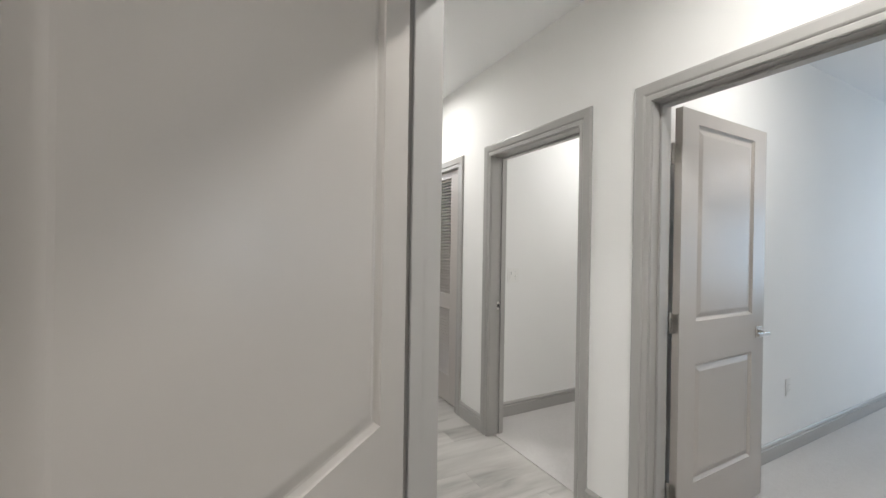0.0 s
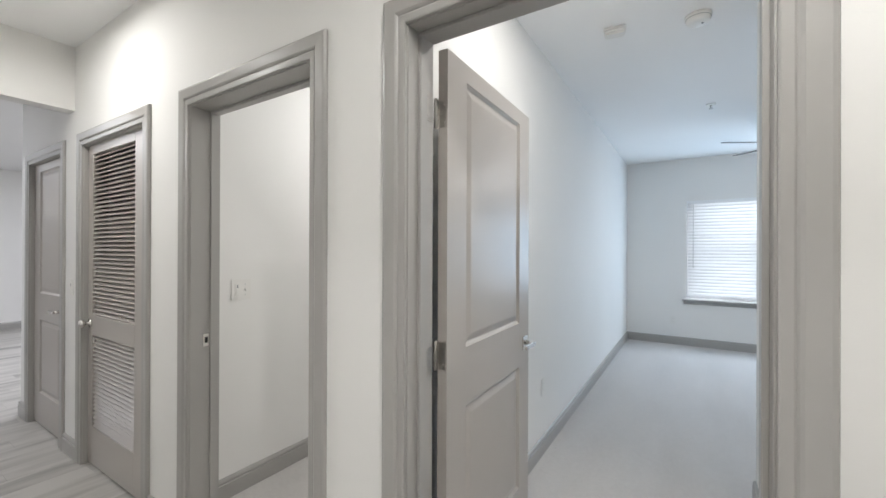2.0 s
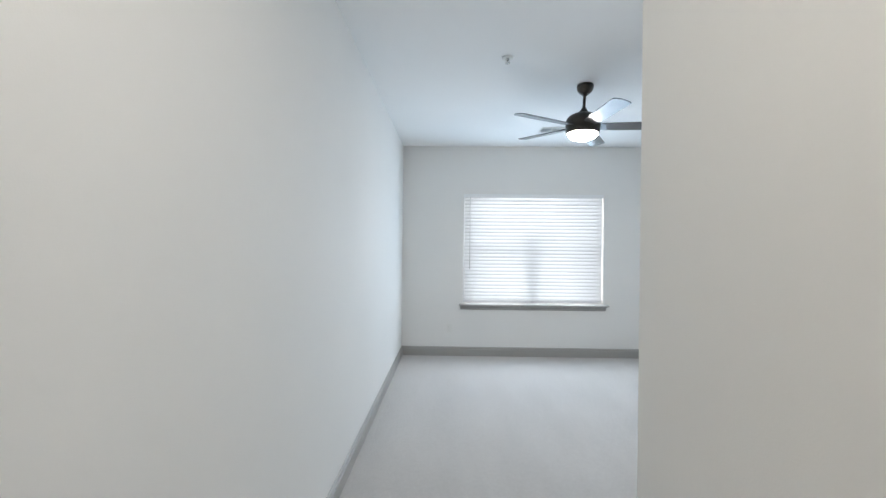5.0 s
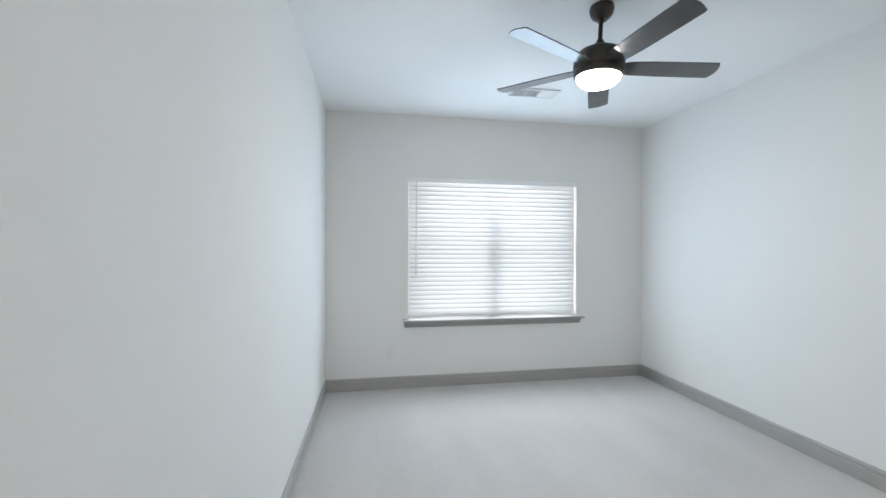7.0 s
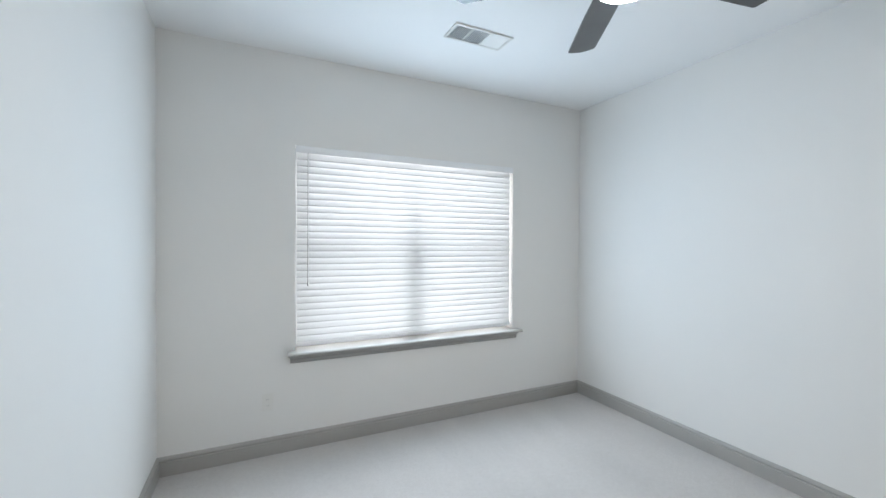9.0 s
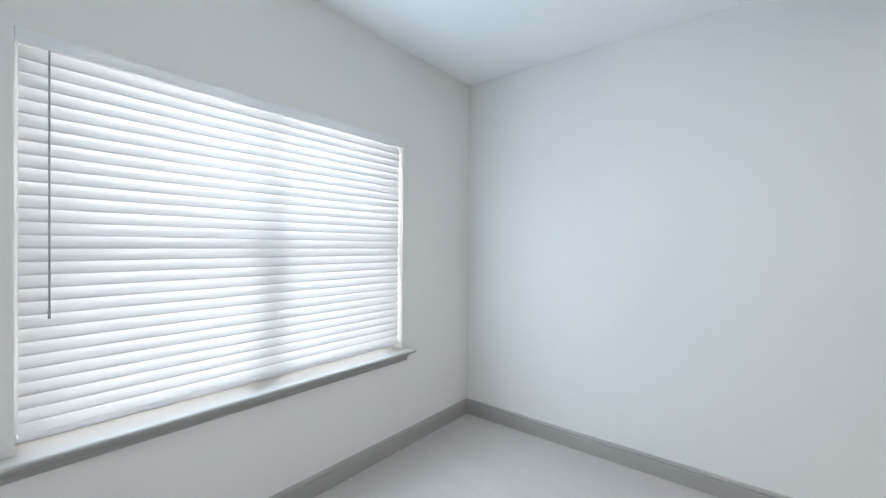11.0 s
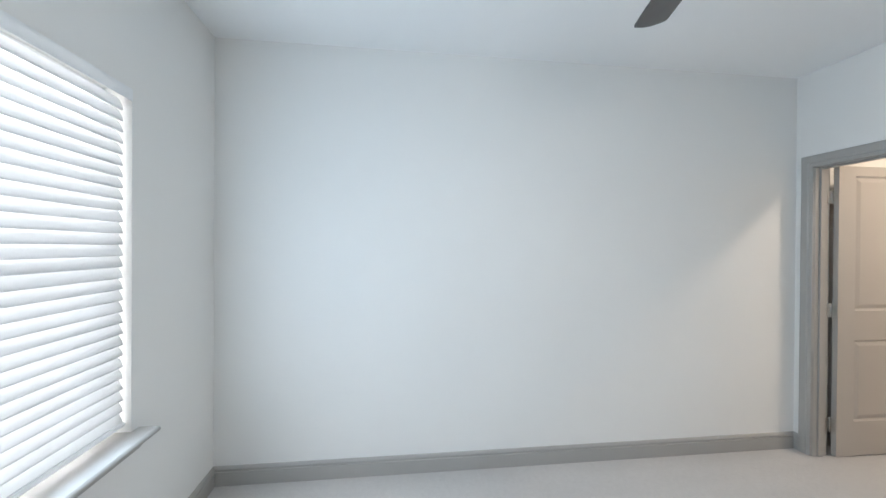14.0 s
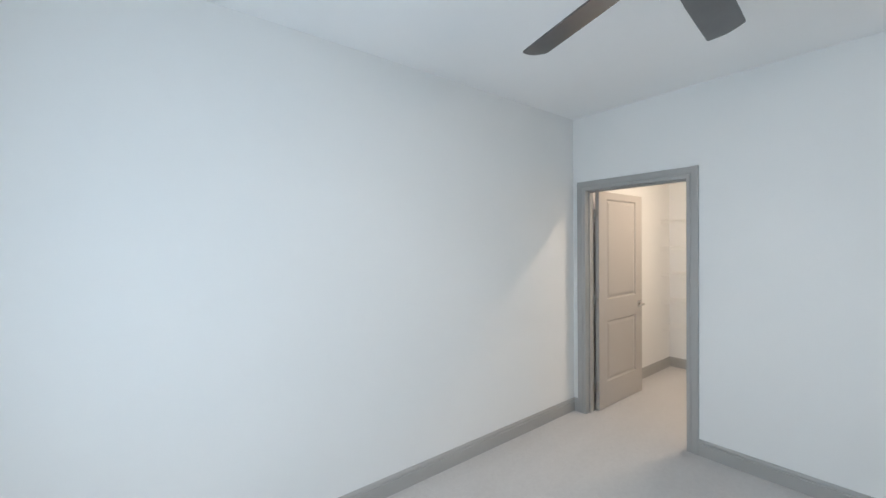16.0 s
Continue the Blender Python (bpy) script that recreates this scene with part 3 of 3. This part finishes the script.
def blind():
    x0, x1, z0, z1 = WIN[0] + 0.008, WIN[1] - 0.008, WIN[2], WIN[3]
    y = YW + 0.040
    root = thing("window_blind", "white horizontal slat blind, lowered and closed, glowing with daylight", "blind", pose(0, y, z0))
    h = z1 - z0
    bm = bmesh.new()
    box(bm, x0 - 0.005, x1 + 0.005, -0.044, -0.0405, h - 0.050, h - 0.001, 0.0012)
    box(bm, x0, x1, -0.0405, 0.026, h - 0.0055, h - 0.003)
    part("headrail", bm, SLAT, root, "white headrail")
    bm = bmesh.new()
    box(bm, x0, x1, -0.024, 0.024, 0.032, 0.050, 0.004)
    part("bottom_rail", bm, SLAT, root, "white bottom rail")
    bm = bmesh.new()
    N = 9
    top, low = [], []
    for i in range(N):
        u = (i / (N - 1) - 0.5)
        w = u * 0.058
        c = 0.0045 * (1 - 4 * u * u)
        top.append([bm.verts.new((x, w, c + 0.0014)) for x in (x0 + 0.003, x1 - 0.003)])
        low.append([bm.verts.new((x, w, c - 0.0014)) for x in (x0 + 0.003, x1 - 0.003)])
    for s in (top, low):
        for a, b in zip(s, s[1:]):
            f = bm.faces.new((a[0], a[1], b[1], b[0]))
            f.smooth = True
    for a, b in ((top[0], low[0]), (top[-1], low[-1])):
        bm.faces.new((a[0], a[1], b[1], b[0]))
    for k in (0, 1):
        bm.faces.new([r[k] for r in top] + [r[k] for r in low[::-1]])
    bmesh.ops.recalc_face_normals(bm, faces=bm.faces)
    me = bpy.data.meshes.new("slat")
    bm.to_mesh(me)
    bm.free()
    me.materials.append(SLAT)
    n = 29
    for i in range(n):
        ob = new("slat", me)
        ob.parent = root
        z = 0.072 + (h - 0.072 - 0.065) * i / (n - 1)
        ob.matrix_local = pose(0, 0, z, 64 + random.uniform(-1.0, 1.0), 0, 0)
    for x in (x0 + 0.16, (x0 + x1) / 2 + 0.30, x1 - 0.16, (x0 + x1) / 2 - 0.30):
        bm = bmesh.new()
        lathe(bm, ((0.0006, 0.05), (0.0006, h - 0.05)), pose(x, 0.019, 0), 6)
        part("ladder_cord", bm, SLAT, root, "white ladder cord")
    bm = bmesh.new()
    lathe(bm, ((0, -0.93), (0.004, -0.93), (0.004, -0.90), (0.003, -0.89), (0.003, 0.0), (0, 0.0)), pose(x0 + 0.075, -0.038, h - 0.04), 8)
    part("tilt_wand", bm, SHADE, root, "thin grey tilt wand")


blind()

# ---- bedroom ceiling things ----
def blade_mesh():
    """A flat blade from its arm to a bowed tip with small rounded corners."""
    line = [(0.115, -0.042), (0.17, -0.056), (0.30, -0.061), (0.50, -0.063), (0.598, -0.063), (0.606, -0.059)]
    for k in range(1, 10):
        u = k / 10
        line.append((0.606 + 0.017 * math.sin(math.pi * u), -0.059 + 0.118 * u))
    line += [(0.608, 0.059), (0.600, 0.063), (0.50, 0.063), (0.30, 0.061), (0.17, 0.056), (0.115, 0.042)]
    bm = bmesh.new()
    low = [bm.verts.new((x, y, -0.003)) for x, y in line]
    top = [bm.verts.new((x, y, 0.003)) for x, y in line]
    bm.faces.new(low)
    bm.faces.new(top)
    n = len(line)
    for i in range(n):
        bm.faces.new((low[i], low[(i + 1) % n], top[(i + 1) % n], top[i]))
    return bm


def ceiling_fan():
    """The rod hangs a little out of plumb from its ball joint in the canopy."""
    root = thing("ceiling_fan", "dark bronze five-blade ceiling fan with lit frosted bowl light, at rest", "ceiling fan", pose(1.682, 3.879, ZC))
    lean = pose(0, 0, 0, 0.9, 2.4, 0)
    bm = bmesh.new()
    lathe(bm, ((0.0, 0.0), (0.062, 0.0), (0.064, -0.010), (0.064, -0.022), (0.060, -0.040), (0.048, -0.060), (0.030, -0.074), (0.026, -0.078), (0.022, -0.074), (0.0, -0.074)))
    part("canopy", bm, BRONZE, root, "dark dome canopy")
    bm = bmesh.new()
    lathe(bm, ((0.0, -0.062), (0.018, -0.066), (0.021, -0.076), (0.016, -0.086), (0.0115, -0.088), (0.0115, -0.200), (0.0, -0.200)), None, 20)
    part("downrod", bm, BRONZE, root, "thin dark downrod", lean)
    bm = bmesh.new()
    lathe(bm, ((0.0, -0.178), (0.015, -0.178), (0.018, -0.186), (0.026, -0.200), (0.038, -0.216), (0.042, -0.224), (0.044, -0.229)), None, 40)
    part("rod_collar", bm, BRONZE, root, "flared dark collar", lean)
    bm = bmesh.new()
    lathe(bm, ((0.0, -0.225), (0.050, -0.227), (0.084, -0.236), (0.112, -0.252), (0.128, -0.272), (0.133, -0.292), (0.134, -0.338), (0.131, -0.342), (0.129, -0.347), (0.130, -0.352), (0.129, -0.376), (0.123, -0.388), (0.119, -0.390), (0.116, -0.386), (0.115, -0.366), (0.0, -0.366)), None, 56)
    part("motor_housing", bm, BRONZE, root, "glossy dark motor housing", lean)
    bm = bmesh.new()
    lathe(bm, ((0.114, -0.370), (0.114, -0.386), (0.109, -0.402), (0.093, -0.419), (0.062, -0.433), (0.030, -0.440), (0.0, -0.442)), None, 56)
    part("light_bowl", bm, BOWL, root, "lit frosted glass bowl", lean)
    for i in range(5):
        m = lean @ pose(0, 0, -0.332, 0, 0, -12.6 + 72 * i)
        b = part("blade", blade_mesh(), BLADE, root, "dark flat blade with a bowed tip", m @ pose(0, 0, 0, -10.4, 0, 0))
        bm = bmesh.new()
        box(bm, 0.120, 0.185, -0.022, 0.022, 0.0035, 0.010, 0.002)
        for dx, dy in ((0.135, -0.012), (0.135, 0.012), (0.170, 0.0)):
            lathe(bm, ((0, -0.0045), (0.004, -0.0042), (0.004, -0.003), (0, -0.003)), pose(dx, dy, 0), 10)
        part("blade_arm", bm, BRONZE, b)


ceiling_fan()


def ceiling_vent():
    root = thing("ceiling_vent", "white metal supply air vent with three louver fields", "vent", pose(1.79, 5.075, ZC))
    w, d, e = 0.200, 0.088, 0.018
    cuts = (-w + e, -0.075, 0.045, w - e)
    bm = bmesh.new()
    for q in ((-w, w, -d, -d + e), (-w, w, d - e, d), (-w, -w + e, -d + e, d - e), (w - e, w, -d + e, d - e), (-0.080, -0.070, -d + e, d - e), (0.040, 0.050, -d + e, d - e)):
        box(bm, *q, -0.010, 0.0, 0.002)
    part("frame", bm, WHITE, root, "white vent frame")
    bm = bmesh.new()
    box(bm, -w + e, w - e, -d + e, d - e, -0.0015, -0.0005)
    part("backing", bm, DUCT, root, "grey duct opening")
    for k in range(3):
        a, b = cuts[k] + 0.004, cuts[k + 1] - 0.004
        n = 9
        for i in range(n):
            bm = bmesh.new()
            box(bm, -0.0008, 0.0008, -d + e, d - e, -0.007, 0.005, 0, pose(a + (b - a) * (i + 0.5) / n, 0, -0.0065, 0, 35 if k < 2 else -72, 0))
            part("slat", bm, WHITE, root)


ceiling_vent()


def round_detector(x, y, r, h, label, name="smoke_detector", cat="smoke detector"):
    root = thing(name, label, cat, pose(x, y, ZC))
    bm = bmesh.new()
    lathe(bm, ((0, 0), (r, 0), (r, -h * 0.35), (r * 0.97, -h * 0.42)), None, 40)
    part("base", bm, WHITE, root)
    bm = bmesh.new()
    lathe(bm, ((r * 0.94, -h * 0.36), (r * 0.945, -h * 0.44), (r * 0.90, -h * 0.44)), None, 40)
    part("vent_seam", bm, SHADE, root, "dark vent seam")
    bm = bmesh.new()
    lathe(bm, ((r * 0.93, -h * 0.40), (r * 0.92, -h * 0.62), (r * 0.80, -h * 0.92), (r * 0.5, -h), (0, -h)), None, 40)
    part("cover", bm, WHITE, root)
    bm = bmesh.new()
    lathe(bm, ((0, -h - 0.0005), (0.006, -h - 0.0005), (0.005, -h - 0.003), (0, -h - 0.003)), pose(r * 0.3, 0, 0), 12)
    part("button", bm, DARK, root, "small test button")


round_detector(0.886, 1.74, 0.066, 0.046, "white round smoke detector on the bedroom ceiling")
sounder = thing("alarm_sounder", "small white rectangular alarm sounder on the bedroom ceiling", "alarm", pose(0.462, 1.645, ZC, 0, 0, 8))
bm = bmesh.new()
box(bm, -0.062, 0.062, -0.042, 0.042, -0.012, 0.0, 0.003)
part("base", bm, WHITE, sounder)
bm = bmesh.new()
box(bm, -0.056, 0.056, -0.037, 0.037, -0.038, -0.011, 0.008)
part("cover", bm, WHITE, sounder)


def sprinkler(x, y):
    root = thing("sprinkler_head", "small white pendent fire sprinkler head with escutcheon", "sprinkler", pose(x, y, ZC))
    bm = bmesh.new()
    lathe(bm, ((0, 0), (0.040, 0), (0.038, -0.006), (0.020, -0.010), (0.018, -0.004), (0, -0.004)))
    part("escutcheon", bm, WHITE, root)
    bm = bmesh.new()
    lathe(bm, ((0.0, 0), (0.012, 0), (0.010, -0.015), (0.005, -0.017), (0.004, -0.038), (0, -0.038)), None, 16)
    for s in (-1, 1):
        box(bm, s * 0.010 - 0.002, s * 0.010 + 0.002, -0.003, 0.003, -0.036, -0.012)
    lathe(bm, ((0, -0.036), (0.016, -0.037), (0.016, -0.039), (0, -0.039)), None, 16)
    part("deflector", bm, CHROME, root)


sprinkler(1.0, 3.42)

# ---- plates on walls ----


def wall_plate(name, m, gangs, label, cat):
    """Local x along the wall, y = 0 the wall face, standing out to -y."""
    root = thing(name, label, cat, m)
    w = 0.035 + 0.023 * (gangs - 1)
    bm = bmesh.new()
    box(bm, -w, w, -0.005, 0.0, -0.058, 0.058, 0.002)
    part("plate", bm, WHITE, root)
    for i in range(gangs):
        x = (i - (gangs - 1) / 2) * 0.046
        bm = bmesh.new()
        if cat == "outlet":
            bm.free()
            for z in (-0.02, 0.02):
                bm = bmesh.new()
                box(bm, x - 0.014, x + 0.014, -0.0085, -0.006, z - 0.014, z + 0.014, 0.002)
                o = part("socket", bm, WHITE, root)
                for dx in (-0.006, 0.006):
                    bm = bmesh.new()
                    box(bm, x + dx - 0.001, x + dx + 0.001, -0.0088, -0.0080, z - 0.004, z + 0.005)
                    part("slot", bm, SHADE, o, "grey slot")
        elif gangs == 2 and i == 1:
            box(bm, x - 0.0055, x + 0.0055, -0.0058, -0.004, -0.013, 0.013, 0.0006)
            o = part("toggle_frame", bm, WHITE, root)
            bm = bmesh.new()
            box(bm, x - 0.0042, x + 0.0042, -0.019, -0.005, -0.0045, 0.0045, 0.0016, pose(0, -0.001, 0.003, 28, 0, 0))
            part("toggle", bm, WHITE, o)
            for z in (-0.03, 0.03):
                bm = bmesh.new()
                lathe(bm, ((0, 0.0), (0.003, 0.0), (0.0026, 0.0008), (0, 0.001)), pose(x, -0.0050, z, 90, 0, 0), 12)
                part("screw", bm, DUCT, root, "small painted screw")
        else:
            box(bm, x - 0.0165, x + 0.0165, -0.0075, -0.004, -0.033, 0.033, 0.0014)
            o = part("rocker_frame", bm, WHITE, root)
            bm = bmesh.new()
            box(bm, x - 0.0115, x + 0.0115, -0.0100, -0.0065, -0.029, 0.004, 0.0014, pose(0, 0, 0, 1.2, 0, 0))
            part("rocker", bm, WHITE, o)
            bm = bmesh.new()
            box(bm, x - 0.003, x + 0.003, -0.0082, -0.0070, 0.009, 0.027)
            part("dimmer_slot", bm, SHADE, o, "grey slider slot")
    return root


wall_plate("light_switch", pose(XP, 0.432, 1.172, 0, 0, -90), 2, "white two-gang light switch plate on the passage wall", "light switch")
wall_plate("light_switch", pose(-1.315, 0.374, 1.150, 0, 0, 90), 2, "white two-gang light switch plate in the side room", "light switch")
wall_plate("light_switch", pose(-2.65, 0.0, 1.12), 1, "white single light switch plate between hall doors", "light switch")
wall_plate("outlet", pose(0.0, 1.715, 0.452, 0, 0, 90), 1, "white duplex outlet low on the bedroom wall", "outlet")
wall_plate("outlet", pose(0.614, YW, 0.36), 1, "white duplex outlet under the window", "outlet")

# ---- hall and lamps ----


def recessed_light(x, y):
    root = thing("recessed_light", "white trimmed recessed ceiling downlight, lit", "ceiling light", pose(x, y, ZC), "recessed downlights")
    bm = bmesh.new()
    lathe(bm, ((0.074, -0.0005), (0.076, -0.006), (0.096, -0.005), (0.098, 0.0), (0.074, 0.0)), None, 40)
    part("trim_ring", bm, WHITE, root)
    bm = bmesh.new()
    lathe(bm, ((0, -0.003), (0.074, -0.003), (0.074, -0.001), (0, -0.001)), None, 40)
    part("lens", bm, LENS, root, "lit frosted lens")


# the downlight at (0.95, -0.62) is unseen, added to go with the near hall lamp
for lx, ly in ((-1.715, -0.565), (0.95, -0.62), (0.62, 0.80)):
    recessed_light(lx, ly)

# ---- kitchen and living room beyond ----
bm = bmesh.new()
box(bm, -7.06, -6.94, -3.6, 0.065, 0.0, 0.797)
bar = thing("breakfast_bar", "white half-wall breakfast bar with grey granite top", "kitchen bar")
part("half_wall", bm, WALL, bar)
bm = bmesh.new()
box(bm, -7.36, -6.76, -3.6, 0.140, 0.797, 0.842, 0.004)
part("countertop", bm, GRANITE, bar, "grey granite counter slab")
baseboard([(-7.06, 0.065), (-6.94, 0.065), (-6.94, -3.6)])


def pendant(x, y, z):
    root = thing("pendant_lamp", "lit clear glass pendant lamp on a thin rod", "pendant lamp", pose(x, y, ZC))
    bm = bmesh.new()
    lathe(bm, ((0, 0), (0.06, 0), (0.06, -0.018), (0.0, -0.022)))
    part("canopy", bm, BLACK, root, "black canopy")
    d = ZC - z
    bm = bmesh.new()
    lathe(bm, ((0.004, -0.02), (0.004, -d)), None, 10)
    part("rod", bm, CHROME, root)
    bm = bmesh.new()
    lathe(bm, ((0, -d + 0.03), (0.03, -d + 0.02), (0.055, -d), (0.055, -d - 0.015), (0, -d - 0.015)))
    part("cap", bm, CHROME, root)
    bm = bmesh.new()
    lathe(bm, ((0.052, -d - 0.015), (0.055, -d - 0.10), (0.055, -d - 0.24), (0.052, -d - 0.24), (0.052, -d - 0.10), (0.049, -d - 0.015)))
    g = part("glass_shade", bm, THIN_GLASS, root, "clear cylinder shade")
    g.visible_shadow = False
    bm = bmesh.new()
    lathe(bm, ((0, -d - 0.02), (0.016, -d - 0.025), (0.028, -d - 0.05), (0.030, -d - 0.075), (0.020, -d - 0.098), (0, -d - 0.105)), None, 20)
    part("bulb", bm, BULB, root, "lit bulb")


pendant(-6.6, -0.512, 2.02)


def cabinet(name, x0, x1, y0, y1, z0, z1, doors, label):
    root = thing(name, label, "kitchen cabinet")
    bm = bmesh.new()
    box(bm, x0, x1 - 0.02, y0, y1, z0, z1)
    part("body", bm, CABINET, root)
    w = (y1 - y0) / doors
    for i in range(doors):
        a, b = y0 + i * w + 0.003, y0 + (i + 1) * w - 0.003
        bm = bmesh.new()
        box(bm, x1 - 0.02, x1 - 0.006, a, b, z0 + 0.004, z1 - 0.004, 0.001)
        for q in ((a, a + 0.06, z0 + 0.004, z1 - 0.004), (b - 0.06, b, z0 + 0.004, z1 - 0.004), (a + 0.06, b - 0.06, z0 + 0.004, z0 + 0.064), (a + 0.06, b - 0.06, z1 - 0.064, z1 - 0.004)):
            box(bm, x1 - 0.006, x1, q[0], q[1], q[2], q[3])
        d = part("door", bm, CABINET, root)
        bm = bmesh.new()
        zz = z0 + 0.08 if z0 > 1 else z1 - 0.20
        box(bm, x1, x1 + 0.025, b - 0.04, b - 0.03, zz, zz + 0.13, 0.002)
        part("handle", bm, CHROME, d, "satin nickel bar handle")


for i in range(3):
    y1 = -0.545 - 0.8 * i
    cabinet("upper_cabinet", FX, FX + 0.35, y1 - 0.796, y1, 1.33, 2.62, 2, "white shaker wall cabinet above the kitchen counter")
    cabinet("base_cabinet", FX, FX + 0.60, y1 - 0.796, y1, 0.0, 0.80, 2, "white shaker base cabinet under the kitchen counter")
bm = bmesh.new()
box(bm, FX, FX + 0.63, -2.95, -0.53, 0.802, 0.84, 0.004)
tagged(link_mesh("kitchen_counter", bm, GRANITE), "grey granite worktop along the kitchen wall", "countertop")


def track_light():
    root = thing("track_light", "black ceiling track light with a tilted spot head", "track light", pose(-8.3, -0.98, ZC))
    bm = bmesh.new()
    box(bm, -0.02, 0.02, -0.9, 0.12, -0.03, 0.0, 0.003)
    part("track", bm, BLACK, root)
    for y in (0.06, -0.4, -0.8):
        bm = bmesh.new()
        lathe(bm, ((0.006, -0.03), (0.006, -0.09)), pose(0, y, 0), 10)
        lathe(bm, ((0, 0.05), (0.028, 0.05), (0.032, -0.06), (0.026, -0.06), (0.024, 0.0), (0, 0.0)), pose(0, y, -0.115, 0, 35, 20), 20)
        part("spot_head", bm, BLACK, root, "black cylinder spot head")


track_light()


def wire_shelf(z):
    root = thing("wire_shelf", "white coated wire closet shelf on the wall", "shelf", pose(0, YC, z), "closet shelves")
    bm = bmesh.new()
    x0, x1 = 2.53, XR - 0.02
    for y in (0.004, 0.15, 0.295):
        lathe(bm, ((0.003, x0), (0.003, x1)), pose(0, y, 0, 0, 90, 0), 6)
    lathe(bm, ((0.003, x0), (0.003, x1)), pose(0, 0.30, -0.035, 0, 90, 0), 6)
    part("rail", bm, WHITE, root)
    bm = bmesh.new()
    n = 32
    for i in range(n):
        x = x0 + (x1 - x0) * (i + 0.5) / n
        lathe(bm, ((0.0016, 0.0), (0.0016, 0.30)), pose(x, 0, 0.003, -90, 0, 0), 5)
        lathe(bm, ((0.0016, 0.0), (0.0016, 0.04)), pose(x, 0.30, -0.036), 5)
    part("wires", bm, WHITE, root)


for level in (0.55, 0.87, 1.19, 1.51, 1.83):
    wire_shelf(level)

# ---- plank floor ----


def plank_floor(x0, x1, y0, y1, z, name, label, near):
    """Planks 0.18 wide running along y, in staggered rows; those in the near stretch are single pieces."""
    root = tagged(new(name), label, "floor", kind="structure")
    rest_v, rest_f = [], []
    W, LEN, GAP = 0.18, 1.2, 0.0006
    made = {}
    i = 0
    x = x0
    while x < x1 - 1e-6:
        xb = min(x + W, x1)
        y = y0 - (i * 0.37 % 1.0) * LEN
        while y < y1 - 1e-6:
            a, b = max(y, y0), min(y + LEN, y1)
            if b - a > 0.02:
                w, l = round(xb - x - GAP, 4), round(b - a - GAP, 4)
                if near[0] < (x + xb) / 2 < near[1] and near[2] < (a + b) / 2 < near[3]:
                    if (w, l) not in made:
                        bm = bmesh.new()
                        c = 0.0006
                        vs = [[bm.verts.new((px, py, pz)) for px, py in ((q, q), (w - q, q), (w - q, l - q), (q, l - q))] for q, pz in ((0, -0.01), (0, -c), (c, 0))]
                        for r, s in zip(vs, vs[1:]):
                            for k in range(4):
                                bm.faces.new((r[k], r[(k + 1) % 4], s[(k + 1) % 4], s[k]))
                        bm.faces.new(vs[-1])
                        me = bpy.data.meshes.new("plank")
                        bm.to_mesh(me)
                        bm.free()
                        me.materials.append(PLANK)
                        made[(w, l)] = me
                    ob = new("plank", made[(w, l)])
                    ob.parent = root
                    ob.location = (x, a, z)
                else:
                    k = len(rest_v)
                    rest_v += [(x, a, z), (x + w, a, z), (x + w, a + l, z), (x, a + l, z), (x, a, z - 0.01), (x + w, a, z - 0.01), (x + w, a + l, z - 0.01), (x, a + l, z - 0.01)]
                    rest_f += [(k, k + 1, k + 2, k + 3), (k, k + 4, k + 5, k + 1), (k + 1, k + 5, k + 6, k + 2), (k + 2, k + 6, k + 7, k + 3), (k + 3, k + 7, k + 4, k)]
            y += LEN
        x = xb
        i += 1
    me = bpy.data.meshes.new("planks_far")
    me.from_pydata(rest_v, [], rest_f)
    me.materials.append(PLANK)
    ob = new("planks_far", me)
    ob.parent = root
    ob["kind"] = "stuff"


plank_floor(-3.83, 2.40, HY - 0.06, 0.055, 0.0, "floor_hall", "pale grey-veined plank floor in the hall", (-3.83, 2.40, -2, 1))
plank_floor(FX, -3.83, -4.08, 3.20, 0.0, "floor_living", "pale grey-veined plank floor in the living area", (-9, -3.7, -0.9, 0.6))
